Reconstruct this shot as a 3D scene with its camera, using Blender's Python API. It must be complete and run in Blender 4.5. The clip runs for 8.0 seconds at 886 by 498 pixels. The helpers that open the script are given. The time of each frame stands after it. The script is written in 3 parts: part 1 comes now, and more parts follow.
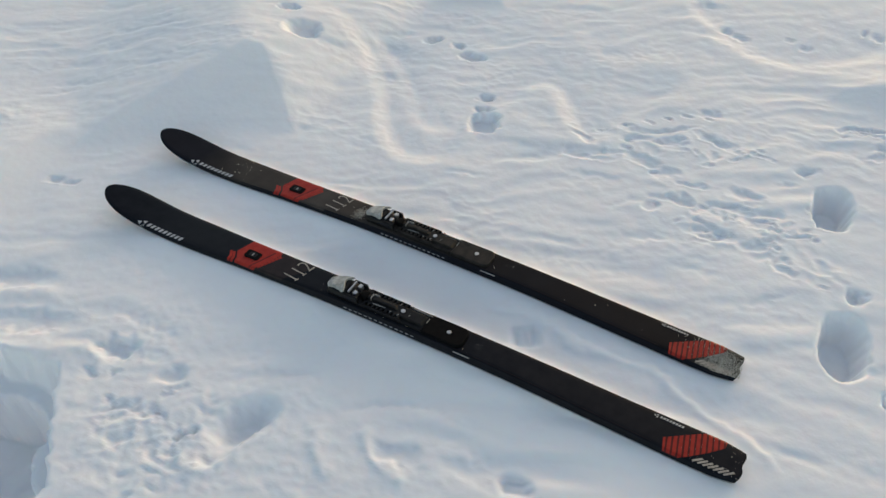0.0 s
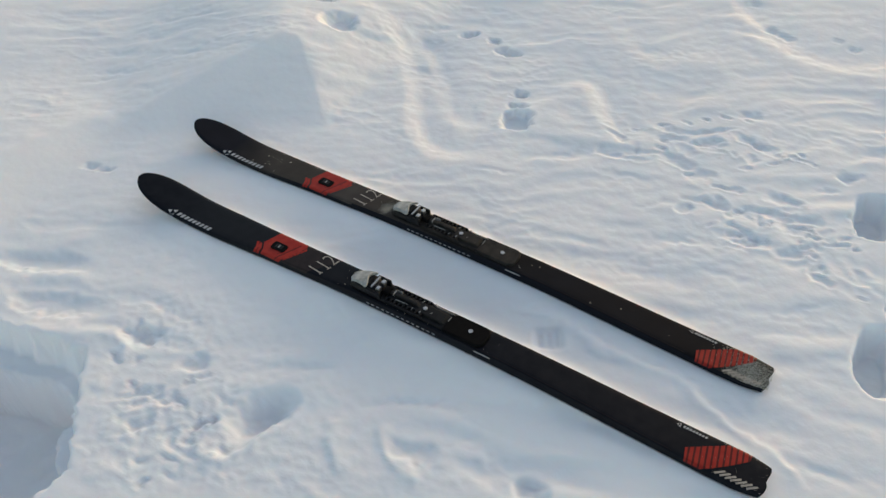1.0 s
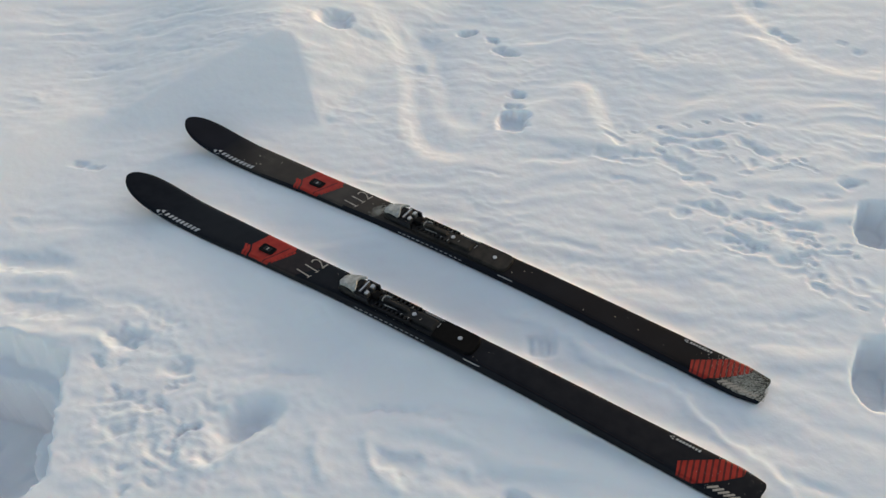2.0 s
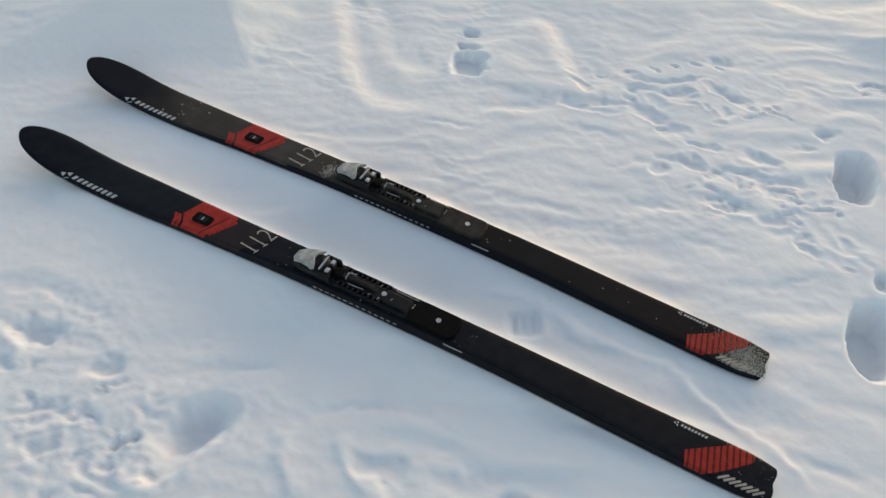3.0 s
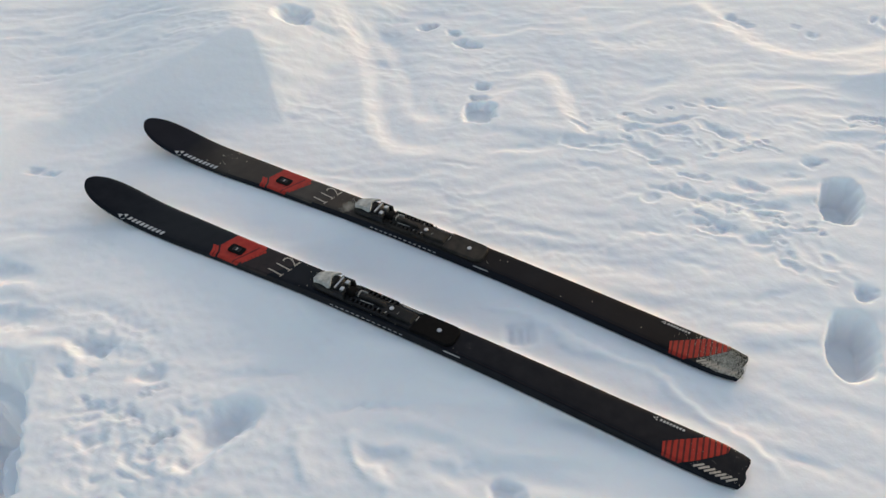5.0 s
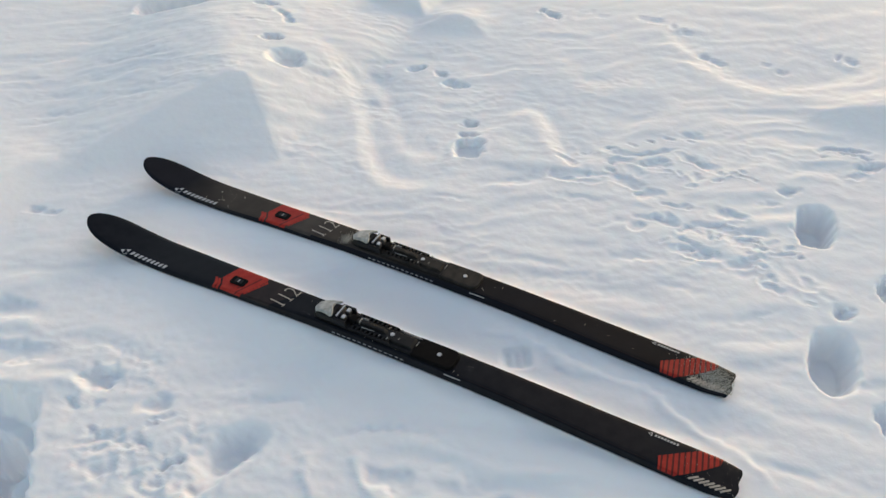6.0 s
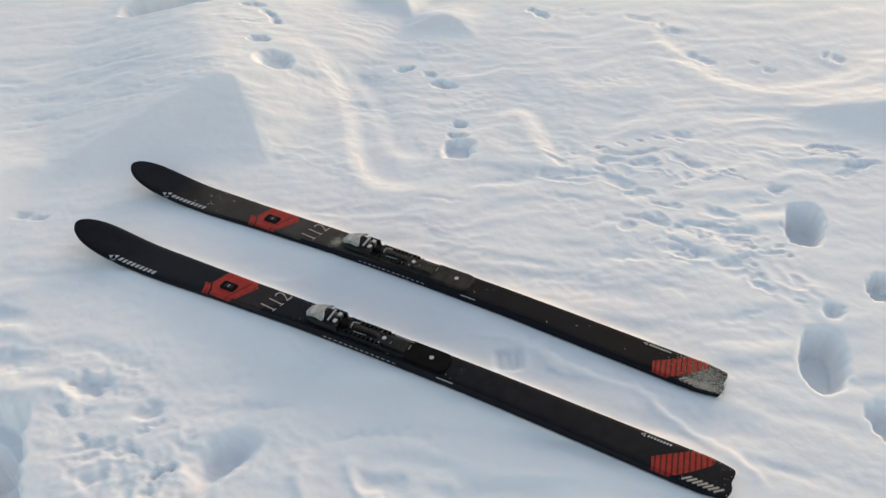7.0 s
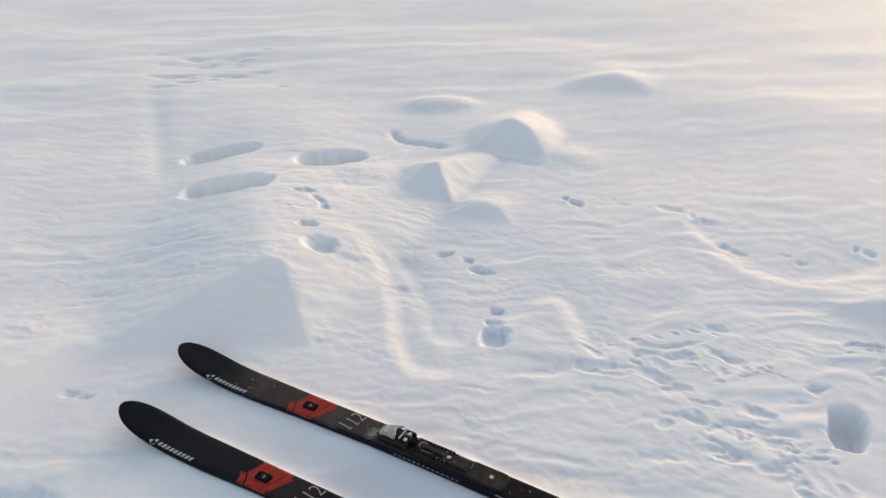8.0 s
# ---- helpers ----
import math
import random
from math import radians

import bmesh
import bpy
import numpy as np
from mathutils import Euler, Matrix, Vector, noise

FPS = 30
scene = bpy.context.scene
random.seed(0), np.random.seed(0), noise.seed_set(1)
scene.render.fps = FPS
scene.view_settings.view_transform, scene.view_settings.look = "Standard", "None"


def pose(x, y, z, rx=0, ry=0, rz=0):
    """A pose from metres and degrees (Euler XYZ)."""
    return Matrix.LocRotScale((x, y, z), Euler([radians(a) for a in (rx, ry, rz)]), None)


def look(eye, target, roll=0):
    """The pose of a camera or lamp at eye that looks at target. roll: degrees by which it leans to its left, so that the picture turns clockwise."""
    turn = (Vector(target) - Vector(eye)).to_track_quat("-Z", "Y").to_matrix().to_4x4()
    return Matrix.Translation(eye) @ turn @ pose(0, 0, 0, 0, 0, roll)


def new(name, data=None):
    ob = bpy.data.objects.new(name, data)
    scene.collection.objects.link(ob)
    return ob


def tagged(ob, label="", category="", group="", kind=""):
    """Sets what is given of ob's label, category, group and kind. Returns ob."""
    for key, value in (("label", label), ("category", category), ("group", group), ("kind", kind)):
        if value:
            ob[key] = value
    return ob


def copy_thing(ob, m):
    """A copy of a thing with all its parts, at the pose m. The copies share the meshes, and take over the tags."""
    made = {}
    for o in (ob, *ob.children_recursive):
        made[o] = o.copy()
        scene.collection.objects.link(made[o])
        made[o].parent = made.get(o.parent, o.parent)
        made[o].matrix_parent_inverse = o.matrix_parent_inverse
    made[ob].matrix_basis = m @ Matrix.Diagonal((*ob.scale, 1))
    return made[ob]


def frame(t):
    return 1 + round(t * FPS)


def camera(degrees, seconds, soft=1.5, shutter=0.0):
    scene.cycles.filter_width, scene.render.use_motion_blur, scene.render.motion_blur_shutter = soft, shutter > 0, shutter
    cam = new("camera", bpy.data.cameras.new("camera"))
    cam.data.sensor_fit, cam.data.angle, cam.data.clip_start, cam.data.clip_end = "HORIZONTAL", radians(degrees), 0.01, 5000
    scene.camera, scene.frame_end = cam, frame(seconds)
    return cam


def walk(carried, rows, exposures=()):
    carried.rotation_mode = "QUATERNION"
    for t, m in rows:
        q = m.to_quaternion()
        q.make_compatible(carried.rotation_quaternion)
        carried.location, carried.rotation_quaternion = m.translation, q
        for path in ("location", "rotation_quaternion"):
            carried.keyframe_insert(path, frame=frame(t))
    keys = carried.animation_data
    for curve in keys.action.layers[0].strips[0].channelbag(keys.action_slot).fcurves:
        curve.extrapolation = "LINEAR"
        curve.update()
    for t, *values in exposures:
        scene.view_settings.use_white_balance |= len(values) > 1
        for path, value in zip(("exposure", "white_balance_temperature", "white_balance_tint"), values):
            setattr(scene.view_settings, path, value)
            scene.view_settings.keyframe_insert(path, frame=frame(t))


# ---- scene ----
cam = camera(61.0, 8.0)

PATH = [
    (0, (0.5880, -0.9968, 1.4852), (-0.1429, 0.2259, 0.0814), -2.18),
    (0.2, (0.5941, -0.9930, 1.4886), (-0.1650, 0.2162, 0.0881), -2.20),
    (0.5, (0.5926, -0.9872, 1.4872), (-0.1868, 0.2004, 0.0793), -2.38),
    (0.7, (0.5934, -0.9744, 1.4814), (-0.1963, 0.2055, 0.0728), -2.23),
    (1, (0.6085, -0.9618, 1.4771), (-0.2052, 0.1983, 0.0657), -3.39),
    (1.2, (0.6148, -0.9607, 1.4738), (-0.2064, 0.1981, 0.0657), -3.45),
    (2.3, (0.6102, -0.8955, 1.4362), (-0.2005, 0.2500, 0.0112), -2.97),
    (2.5, (0.5770, -0.8840, 1.3989), (-0.1493, 0.2469, -0.0821), -0.63),
    (2.7, (0.4994, -0.8420, 1.3763), (-0.1628, 0.2292, -0.1774), 0.21),
    (2.9, (0.3988, -0.8179, 1.3586), (-0.1564, 0.3158, -0.1926), 3.86),
    (3, (0.3615, -0.8029, 1.3638), (-0.1617, 0.3568, -0.1793), 3.93),
    (3.2, (0.2949, -0.7876, 1.3516), (-0.1685, 0.3925, -0.1952), 4.24),
    (3.3, (0.2901, -0.7814, 1.3350), (-0.1440, 0.3857, -0.2300), 3.80),
    (3.5, (0.2884, -0.7581, 1.3408), (-0.0548, 0.3832, -0.2653), 5.62),
    (3.7, (0.3108, -0.7800, 1.3500), (-0.0741, 0.3834, -0.2307), 5.49),
    (4, (0.4058, -0.8318, 1.3767), (-0.1842, 0.3414, -0.1318), 1.16),
    (4.2, (0.4735, -0.8753, 1.3834), (-0.2333, 0.3005, -0.0718), 1.20),
    (4.5, (0.5456, -0.9155, 1.4175), (-0.2508, 0.2259, -0.0188), -3.09),
    (4.7, (0.5757, -0.9226, 1.4222), (-0.1676, 0.2516, -0.0161), -2.00),
    (5.8, (0.5862, -0.9972, 1.4603), (-0.1390, 0.2856, 0.1081), -2.06),
    (6, (0.5787, -1.0187, 1.4570), (-0.1369, 0.2834, 0.1182), -1.71),
    (6.5, (0.5729, -1.0148, 1.4596), (-0.1244, 0.2765, 0.1007), -1.90),
    (6.8, (0.5755, -0.9997, 1.4663), (-0.1209, 0.2917, 0.1072), -2.06),
    (7, (0.5716, -1.0089, 1.4622), (-0.1190, 0.3018, 0.1186), -1.70),
    (7.3, (0.5730, -1.0004, 1.4716), (-0.1230, 0.3324, 0.1528), -2.10),
    (7.5, (0.5682, -0.9948, 1.4876), (-0.1363, 0.3616, 0.1977), -2.03),
    (7.6, (0.5651, -0.9813, 1.5025), (-0.1633, 0.3933, 0.2456), -2.01),
    (7.8, (0.5487, -0.9994, 1.5602), (-0.2465, 0.4431, 0.4259), -1.68),
    (8, (0.5523, -0.9915, 1.5829), (-0.3228, 0.4949, 0.5706), -1.84),
]
walk(cam, [(t, look(eye, target, roll)) for t, eye, target, roll in PATH],
     [(0.0, 0.75, 8550, 12), (1.0, 0.75, 8550, 12), (2.5, 0.74, 8550, 12), (3.5, 0.85, 8550, 12), (4.5, 0.92, 8620, 13.5), (7.0, 0.94, 8750, 14), (8.0, 0.91, 8780, 16.5)])

# ---- light ----
SUN_AZ, SUN_EL = radians(6), radians(16)      # azimuth clockwise from +y
world = bpy.data.worlds.new("sky")
scene.world = world
world.use_nodes = True
wn = world.node_tree
sky = wn.nodes.new("ShaderNodeTexSky")
sky.sky_type = "NISHITA"
sky.sun_disc = False
sky.sun_elevation, sky.sun_rotation = SUN_EL, SUN_AZ
wn.nodes["Background"].inputs["Strength"].default_value = 0.15
wn.links.new(sky.outputs["Color"], wn.nodes["Background"].inputs["Color"])
lamp = bpy.data.lights.new("sun", "SUN")
lamp.energy, lamp.angle, lamp.color = 0.22, radians(4), (1.0, 0.84, 0.73)
sun = new("sun", lamp)
to_sun = Vector((math.sin(SUN_AZ) * math.cos(SUN_EL), math.cos(SUN_AZ) * math.cos(SUN_EL), math.sin(SUN_EL)))
sun.matrix_world = look(to_sun * 30, (0, 0, 0))


# ---- materials ----
def material(name, color, rough=0.5, metal=0.0, spec=0.5):
    m = bpy.data.materials.new(name)
    m.use_nodes = True
    b = m.node_tree.nodes["Principled BSDF"]
    b.inputs["Base Color"].default_value = (*color, 1)
    b.inputs["Roughness"].default_value, b.inputs["Metallic"].default_value = rough, metal
    b.inputs["Specular IOR Level"].default_value = spec
    return m


def vary(m, low, high, scale, bump=0.0, bump_scale=None, rough=None, stretch=(1, 1, 1), detail=5):
    """Mottle the colour between low and high by noise at that scale, with fine relief and uneven gloss."""
    t = m.node_tree
    b = t.nodes["Principled BSDF"]
    co, mp = t.nodes.new("ShaderNodeTexCoord"), t.nodes.new("ShaderNodeMapping")
    mp.inputs["Scale"].default_value = stretch
    t.links.new(co.outputs["Object"], mp.inputs["Vector"])
    n = t.nodes.new("ShaderNodeTexNoise")
    n.inputs["Scale"].default_value, n.inputs["Detail"].default_value = scale, detail
    t.links.new(mp.outputs["Vector"], n.inputs["Vector"])
    r = t.nodes.new("ShaderNodeValToRGB")
    r.color_ramp.elements[0].position, r.color_ramp.elements[1].position = 0.32, 0.7
    r.color_ramp.elements[0].color, r.color_ramp.elements[1].color = (*low, 1), (*high, 1)
    t.links.new(n.outputs["Fac"], r.inputs["Fac"])
    t.links.new(r.outputs["Color"], b.inputs["Base Color"])
    if rough:
        mr = t.nodes.new("ShaderNodeMapRange")
        mr.inputs["From Min"].default_value, mr.inputs["From Max"].default_value = 0.3, 0.7
        mr.inputs["To Min"].default_value, mr.inputs["To Max"].default_value = rough
        t.links.new(n.outputs["Fac"], mr.inputs["Value"])
        t.links.new(mr.outputs["Result"], b.inputs["Roughness"])
    if bump:
        f = t.nodes.new("ShaderNodeTexNoise")
        f.inputs["Scale"].default_value, f.inputs["Detail"].default_value = bump_scale or scale * 6, 4
        t.links.new(mp.outputs["Vector"], f.inputs["Vector"])
        bp = t.nodes.new("ShaderNodeBump")
        bp.inputs["Strength"].default_value, bp.inputs["Distance"].default_value = 1.0, bump
        t.links.new(f.outputs["Fac"], bp.inputs["Height"])
        t.links.new(bp.outputs["Normal"], b.inputs["Normal"])
    return m


SNOW = vary(material("snow", (0.88, 0.89, 0.91), 0.62, 0, 0.07), (0.84, 0.855, 0.875), (0.90, 0.905, 0.910), 3.0, 0.0008, 45)
snow = SNOW.node_tree.nodes["Principled BSDF"]                  # light sinks a little way into snow
snow.inputs["Subsurface Weight"].default_value, snow.inputs["Subsurface Scale"].default_value = 0.5, 0.012
snow.inputs["Subsurface Radius"].default_value = (0.7, 0.9, 1.0)
TOPSHEET = vary(material("ski_topsheet", (0.006, 0.007, 0.010), 0.40, 0, 0.09), (0.0048, 0.0060, 0.0092), (0.0082, 0.0098, 0.0138), 40, 0.00004, 900, (0.34, 0.48))
STEEL = vary(material("steel", (0.5, 0.5, 0.5), 0.35, 1.0), (0.35, 0.35, 0.36), (0.6, 0.6, 0.6), 90)
RED = vary(material("red_print", (0.42, 0.035, 0.02), 0.4, 0, 0.15), (0.29, 0.018, 0.012), (0.38, 0.030, 0.019), 60)
DARK_RED = vary(material("dark_red_print", (0.09, 0.01, 0.01), 0.4, 0, 0.15), (0.07, 0.008, 0.008), (0.11, 0.014, 0.012), 60)
BROWN = vary(material("brown_print", (0.03, 0.018, 0.018), 0.4, 0, 0.15), (0.012, 0.008, 0.009), (0.022, 0.014, 0.014), 50)
WHITE = vary(material("white_print", (0.5, 0.52, 0.54), 0.45), (0.30, 0.32, 0.34), (0.48, 0.50, 0.52), 150)
BEIGE = vary(material("beige_print", (0.40, 0.37, 0.32), 0.45), (0.24, 0.22, 0.19), (0.38, 0.35, 0.31), 150)
GREY = vary(material("grey_plastic", (0.28, 0.29, 0.28), 0.5), (0.2, 0.21, 0.2), (0.42, 0.43, 0.42), 70, 0.0002, 300)
BLACK = vary(material("black_plastic", (0.006, 0.006, 0.007), 0.4, 0, 0.16), (0.004, 0.004, 0.005), (0.011, 0.0113, 0.012), 60, 0.0001, 500, (0.3, 0.5))
RUBBER = vary(material("black_rubber", (0.004, 0.004, 0.004), 0.6, 0, 0.04), (0.003, 0.003, 0.0035), (0.005, 0.0052, 0.0056), 80, 0.0001, 600)
TICK = vary(material("grey_print", (0.2, 0.2, 0.2), 0.5), (0.16, 0.16, 0.17), (0.32, 0.32, 0.33), 200)
DUST_SHEEN = vary(material("dust_sheen_topsheet", (0.03, 0.028, 0.026), 0.55, 0, 0.05), (0.62, 0.60, 0.58), (1.25, 1.22, 1.18), 9, 0.00004, 900, (0.45, 0.62), detail=8)
nt = DUST_SHEEN.node_tree                                # dust and painted sky sheen behind the clean tip, thinner aft, and a frosted tail
sep, span, dust_tone, mix = (nt.nodes.new(k) for k in ("ShaderNodeSeparateXYZ", "ShaderNodeMapRange", "ShaderNodeValToRGB", "ShaderNodeMix"))
nt.links.new(nt.nodes.new("ShaderNodeTexCoord").outputs["Object"], sep.inputs["Vector"])
nt.links.new(sep.outputs["X"], span.inputs["Value"])
span.inputs["From Min"].default_value, span.inputs["From Max"].default_value = -1.2, 0.8
nt.links.new(span.outputs["Result"], dust_tone.inputs["Fac"])
for place, tone in ((0.105, (0.010, 0.011, 0.016)), (0.165, (0.048, 0.043, 0.040)), (0.40, (0.052, 0.045, 0.041)), (0.56, (0.026, 0.024, 0.024)), (0.66, (0.0080, 0.0090, 0.0125)), (0.89, (0.0080, 0.0090, 0.0125)), (0.935, (0.060, 0.054, 0.045))):
    dust_tone.color_ramp.elements.new(place).color = (*tone, 1)
dust_tone.color_ramp.elements.remove(dust_tone.color_ramp.elements[0])
dust_tone.color_ramp.elements.remove(dust_tone.color_ramp.elements[-1])
mix.data_type, mix.blend_type = "RGBA", "MULTIPLY"
mix.inputs["Factor"].default_value = 1.0
tint = nt.nodes["Principled BSDF"].inputs["Base Color"]
nt.links.new(dust_tone.outputs["Color"], mix.inputs[6])
nt.links.new(tint.links[0].from_socket, mix.inputs[7])
upward, level, clean = nt.nodes.new("ShaderNodeSeparateXYZ"), nt.nodes.new("ShaderNodeMapRange"), nt.nodes.new("ShaderNodeMix")
nt.links.new(nt.nodes.new("ShaderNodeNewGeometry").outputs["Normal"], upward.inputs["Vector"])      # dust and the painted sheen only on what faces up, sides stay dark
nt.links.new(upward.outputs["Z"], level.inputs["Value"])
level.inputs["From Min"].default_value, level.inputs["From Max"].default_value = 0.70, 0.93
clean.data_type = "RGBA"
clean.inputs[6].default_value = (0.008, 0.0095, 0.014, 1)
nt.links.new(level.outputs["Result"], clean.inputs["Factor"])
nt.links.new(mix.outputs[2], clean.inputs[7])
nt.links.new(clean.outputs[2], tint)
# the brown print under the same dust and painted sky sheen
DUST_SHEEN_BROWN = vary(material("dust_sheen_brown_print", (0.05, 0.042, 0.038), 0.55, 0, 0.12), (0.034, 0.028, 0.026), (0.060, 0.052, 0.047), 14, detail=8)
DUSTY_PLASTIC = vary(material("dusty_plastic", (0.02, 0.018, 0.016), 0.55, 0, 0.12), (0.010, 0.0092, 0.0088), (0.034, 0.030, 0.027), 40, 0.0001, 500, (0.45, 0.65), detail=8)
SCUFF = vary(material("scuffed_edge", (0.25, 0.25, 0.24), 0.6, 0, 0.2), (0.10, 0.10, 0.10), (0.36, 0.36, 0.35), 260)
FROST = material("frost", (0.58, 0.55, 0.49), 0.6, 0, 0.3)


# ---- snow field ----
def perlin(x, y, seed):
    """Gradient noise of unit cell size, about -0.7 to 0.7."""
    g = np.random.RandomState(seed).rand(256, 256) * 2 * np.pi
    xi, yi = np.floor(x).astype(int), np.floor(y).astype(int)
    fx, fy = x - xi, y - yi
    u, v = fx * fx * fx * (fx * (fx * 6 - 15) + 10), fy * fy * fy * (fy * (fy * 6 - 15) + 10)

    def corner(i, j):
        a = g[(xi + i) & 255, (yi + j) & 255]
        return np.cos(a) * (fx - i) + np.sin(a) * (fy - j)
    low = corner(0, 0) * (1 - u) + corner(1, 0) * u
    high = corner(0, 1) * (1 - u) + corner(1, 1) * u
    return low * (1 - v) + high * v


def smooth(a, b, x):
    k = np.clip((x - a) / (b - a), 0, 1)
    return k * k * (3 - 2 * k)


def axis(a, b, fine):
    """Coordinates with even steps from a to b that widen outwards to the horizon."""
    core = list(np.arange(a, b + fine / 2, fine))
    out, d, step = [], 0.0, fine
    while d < 600:
        step *= 1.02 if d < 3 else 1.16
        d += step
        out.append(d)
    return np.array([core[0] - e for e in reversed(out)] + core + [core[-1] + e for e in out])


gx, gy = axis(-1.9, 1.15, 0.006), axis(-0.9, 1.55, 0.006)
X, Y = np.meshgrid(gx, gy)
Z = np.zeros_like(X)
calm = np.ones_like(X)
near = np.exp(-(np.hypot(X, Y) / 25) ** 2)
WX = X + 0.018 * perlin(X * 9, Y * 9, 3) + 0.016 * perlin(X * 31, Y * 31, 5) + 0.006 * perlin(X * 70, Y * 70, 8)
WY = Y + 0.018 * perlin(X * 9, Y * 9, 4) + 0.016 * perlin(X * 31, Y * 31, 6) + 0.006 * perlin(X * 70, Y * 70, 9)   # ragged edges for the prints

RIM = perlin(X * 14, Y * 14, 7)


def bump(cx, cy, rx, ry, turn, h, power=2.0):
    """A soft rise (or dip) of elliptic plan."""
    reach = max(rx, ry) * 3
    j0, j1 = np.searchsorted(gy, (cy - reach, cy + reach))
    i0, i1 = np.searchsorted(gx, (cx - reach, cx + reach))
    cut = (slice(j0, j1), slice(i0, i1))
    c, s = math.cos(radians(turn)), math.sin(radians(turn))
    u, v = ((WX[cut] - cx) * c + (WY[cut] - cy) * s) / rx, (-(WX[cut] - cx) * s + (WY[cut] - cy) * c) / ry
    Z[cut] += h * np.exp(-np.hypot(u, v) ** power)


def pit(cx, cy, rx, ry, turn, depth, wall=0.3, rim=0.0, square=2.4, ragged=1.0):
    """A print pressed into the snow: flat bottom, steep wall, a slight rim."""
    reach = max(rx, ry) * 2 + 0.05
    j0, j1 = np.searchsorted(gy, (cy - reach, cy + reach))
    i0, i1 = np.searchsorted(gx, (cx - reach, cx + reach))
    cut = (slice(j0, j1), slice(i0, i1))
    c, s = math.cos(radians(turn)), math.sin(radians(turn))
    px, py = X[cut] + (WX[cut] - X[cut]) * ragged, Y[cut] + (WY[cut] - Y[cut]) * ragged
    u, v = ((px - cx) * c + (py - cy) * s) / rx, (-(px - cx) * s + (py - cy) * c) / ry
    r = (np.abs(u) ** square + np.abs(v) ** square) ** (1 / square)
    Z[cut] += rim * 0.5 * np.exp(-((r - 1.15) / 0.22) ** 2) * (0.5 + 1.4 * RIM[cut]) - depth * (1 - smooth(1 - wall, 1.0 + wall * 0.3, r))


def along(points, ragged=1.0):
    """Signed distance to a smooth polyline (positive to the left of its way) and the share of its length, with a fade at the ends."""
    pts = [Vector(p) for p in points]
    ext = [pts[0] * 2 - pts[1]] + pts + [pts[-1] * 2 - pts[-2]]
    line = []
    for i in range(1, len(ext) - 2):
        p0, p1, p2, p3 = ext[i - 1:i + 3]
        for k in range(6):
            t = k / 6
            line.append(0.5 * ((2 * p1) + (p2 - p0) * t + (2 * p0 - 5 * p1 + 4 * p2 - p3) * t * t + (3 * p1 - p0 - 3 * p2 + p3) * t ** 3))
    line.append(pts[-1])
    ax_, ay_ = X + ragged * (WX - X), Y + ragged * (WY - Y)
    best, sign, share = np.full(X.shape, 1e9), np.ones(X.shape), np.zeros(X.shape)
    n = len(line) - 1
    for i in range(n):
        a, b = line[i], line[i + 1]
        dx, dy = b.x - a.x, b.y - a.y
        q = np.clip(((ax_ - a.x) * dx + (ay_ - a.y) * dy) / (dx * dx + dy * dy), 0, 1)
        d = np.hypot(ax_ - a.x - q * dx, ay_ - a.y - q * dy)
        hit = d < best
        best = np.where(hit, d, best)
        sign = np.where(hit, np.sign(dx * (ay_ - a.y) - dy * (ax_ - a.x)), sign)
        share = np.where(hit, (i + q) / n, share)
    return best * sign, share


def crest(points, h, width, tail=0.0, ragged=1.0):
    """A raised line of snow; with tail, one flank (left of its way) runs out more slowly."""
    global Z
    d, s = along(points, ragged)
    w = np.where(d > 0, width + tail, width)
    Z = Z + h * np.exp(-(d / w) ** 2) * smooth(0, 0.15, s) * smooth(0, 0.15, 1 - s)


def scoop(points, h, width, reach):
    """A hollow scoured on the left of a line, whose near wall rises to a soft lip on the line."""
    global Z
    d, q = along(points, 0.3)
    fade = smooth(0, 0.08, q) * smooth(0, 0.08, 1 - q)
    Z = Z - h * smooth(-width, width, d) * np.exp(-(np.maximum(d, 0) / reach) ** 2) * fade + 0.25 * h * np.exp(-((d + width) / (1.6 * width)) ** 2) * fade


def lee_face(foot, slope, crest_line, falls, soft=0.010):
    """A wind-cut drift: a smooth face that rises from its foot line to a crest, with flanks that fall away behind each length of the crest."""
    global Z, calm
    (ax, ay), (bx, by) = foot
    k = math.hypot(bx - ax, by - ay)

    def rise(x, y):
        return slope * ((x - ax) * -(by - ay) + (y - ay) * (bx - ax)) / k
    parts = [rise(X, Y)]
    wave = 0.004 * perlin(X * 5, Y * 5, 61) + 0.002 * perlin(X * 16, Y * 16, 62)
    for (cx, cy), (dx, dy), fall in zip(crest_line, crest_line[1:], falls):
        run = math.hypot(dx - cx, dy - cy)
        ex, ey = (dx - cx) / run, (dy - cy) / run
        up = (rise(dx, dy) - rise(cx, cy)) / run
        parts.append(rise(cx, cy) + ((X - cx) * ex + (Y - cy) * ey) * up - fall * ((X - cx) * -ey + (Y - cy) * ex) + wave)
    flank = np.min(parts[1:], axis=0)
    blur = 0.003 + 0.10 * np.clip(parts[0] - flank, 0, 0.5)        # rounder the further behind the crest
    flank = -blur * np.log(sum(np.exp(np.clip(-p / blur, -200, 200)) for p in parts[1:]) + 1e-90)
    face = smooth(-0.010, 0.006, flank - parts[0]) * smooth(-0.02, 0.005, parts[0])
    low = np.minimum(parts[0], flank) - soft * 0.25 * np.exp(-np.abs(parts[0] - flank) / soft)
    Z = Z + 0.006 * np.logaddexp(0, low / 0.006)
    calm = calm * (1 - 0.85 * face)


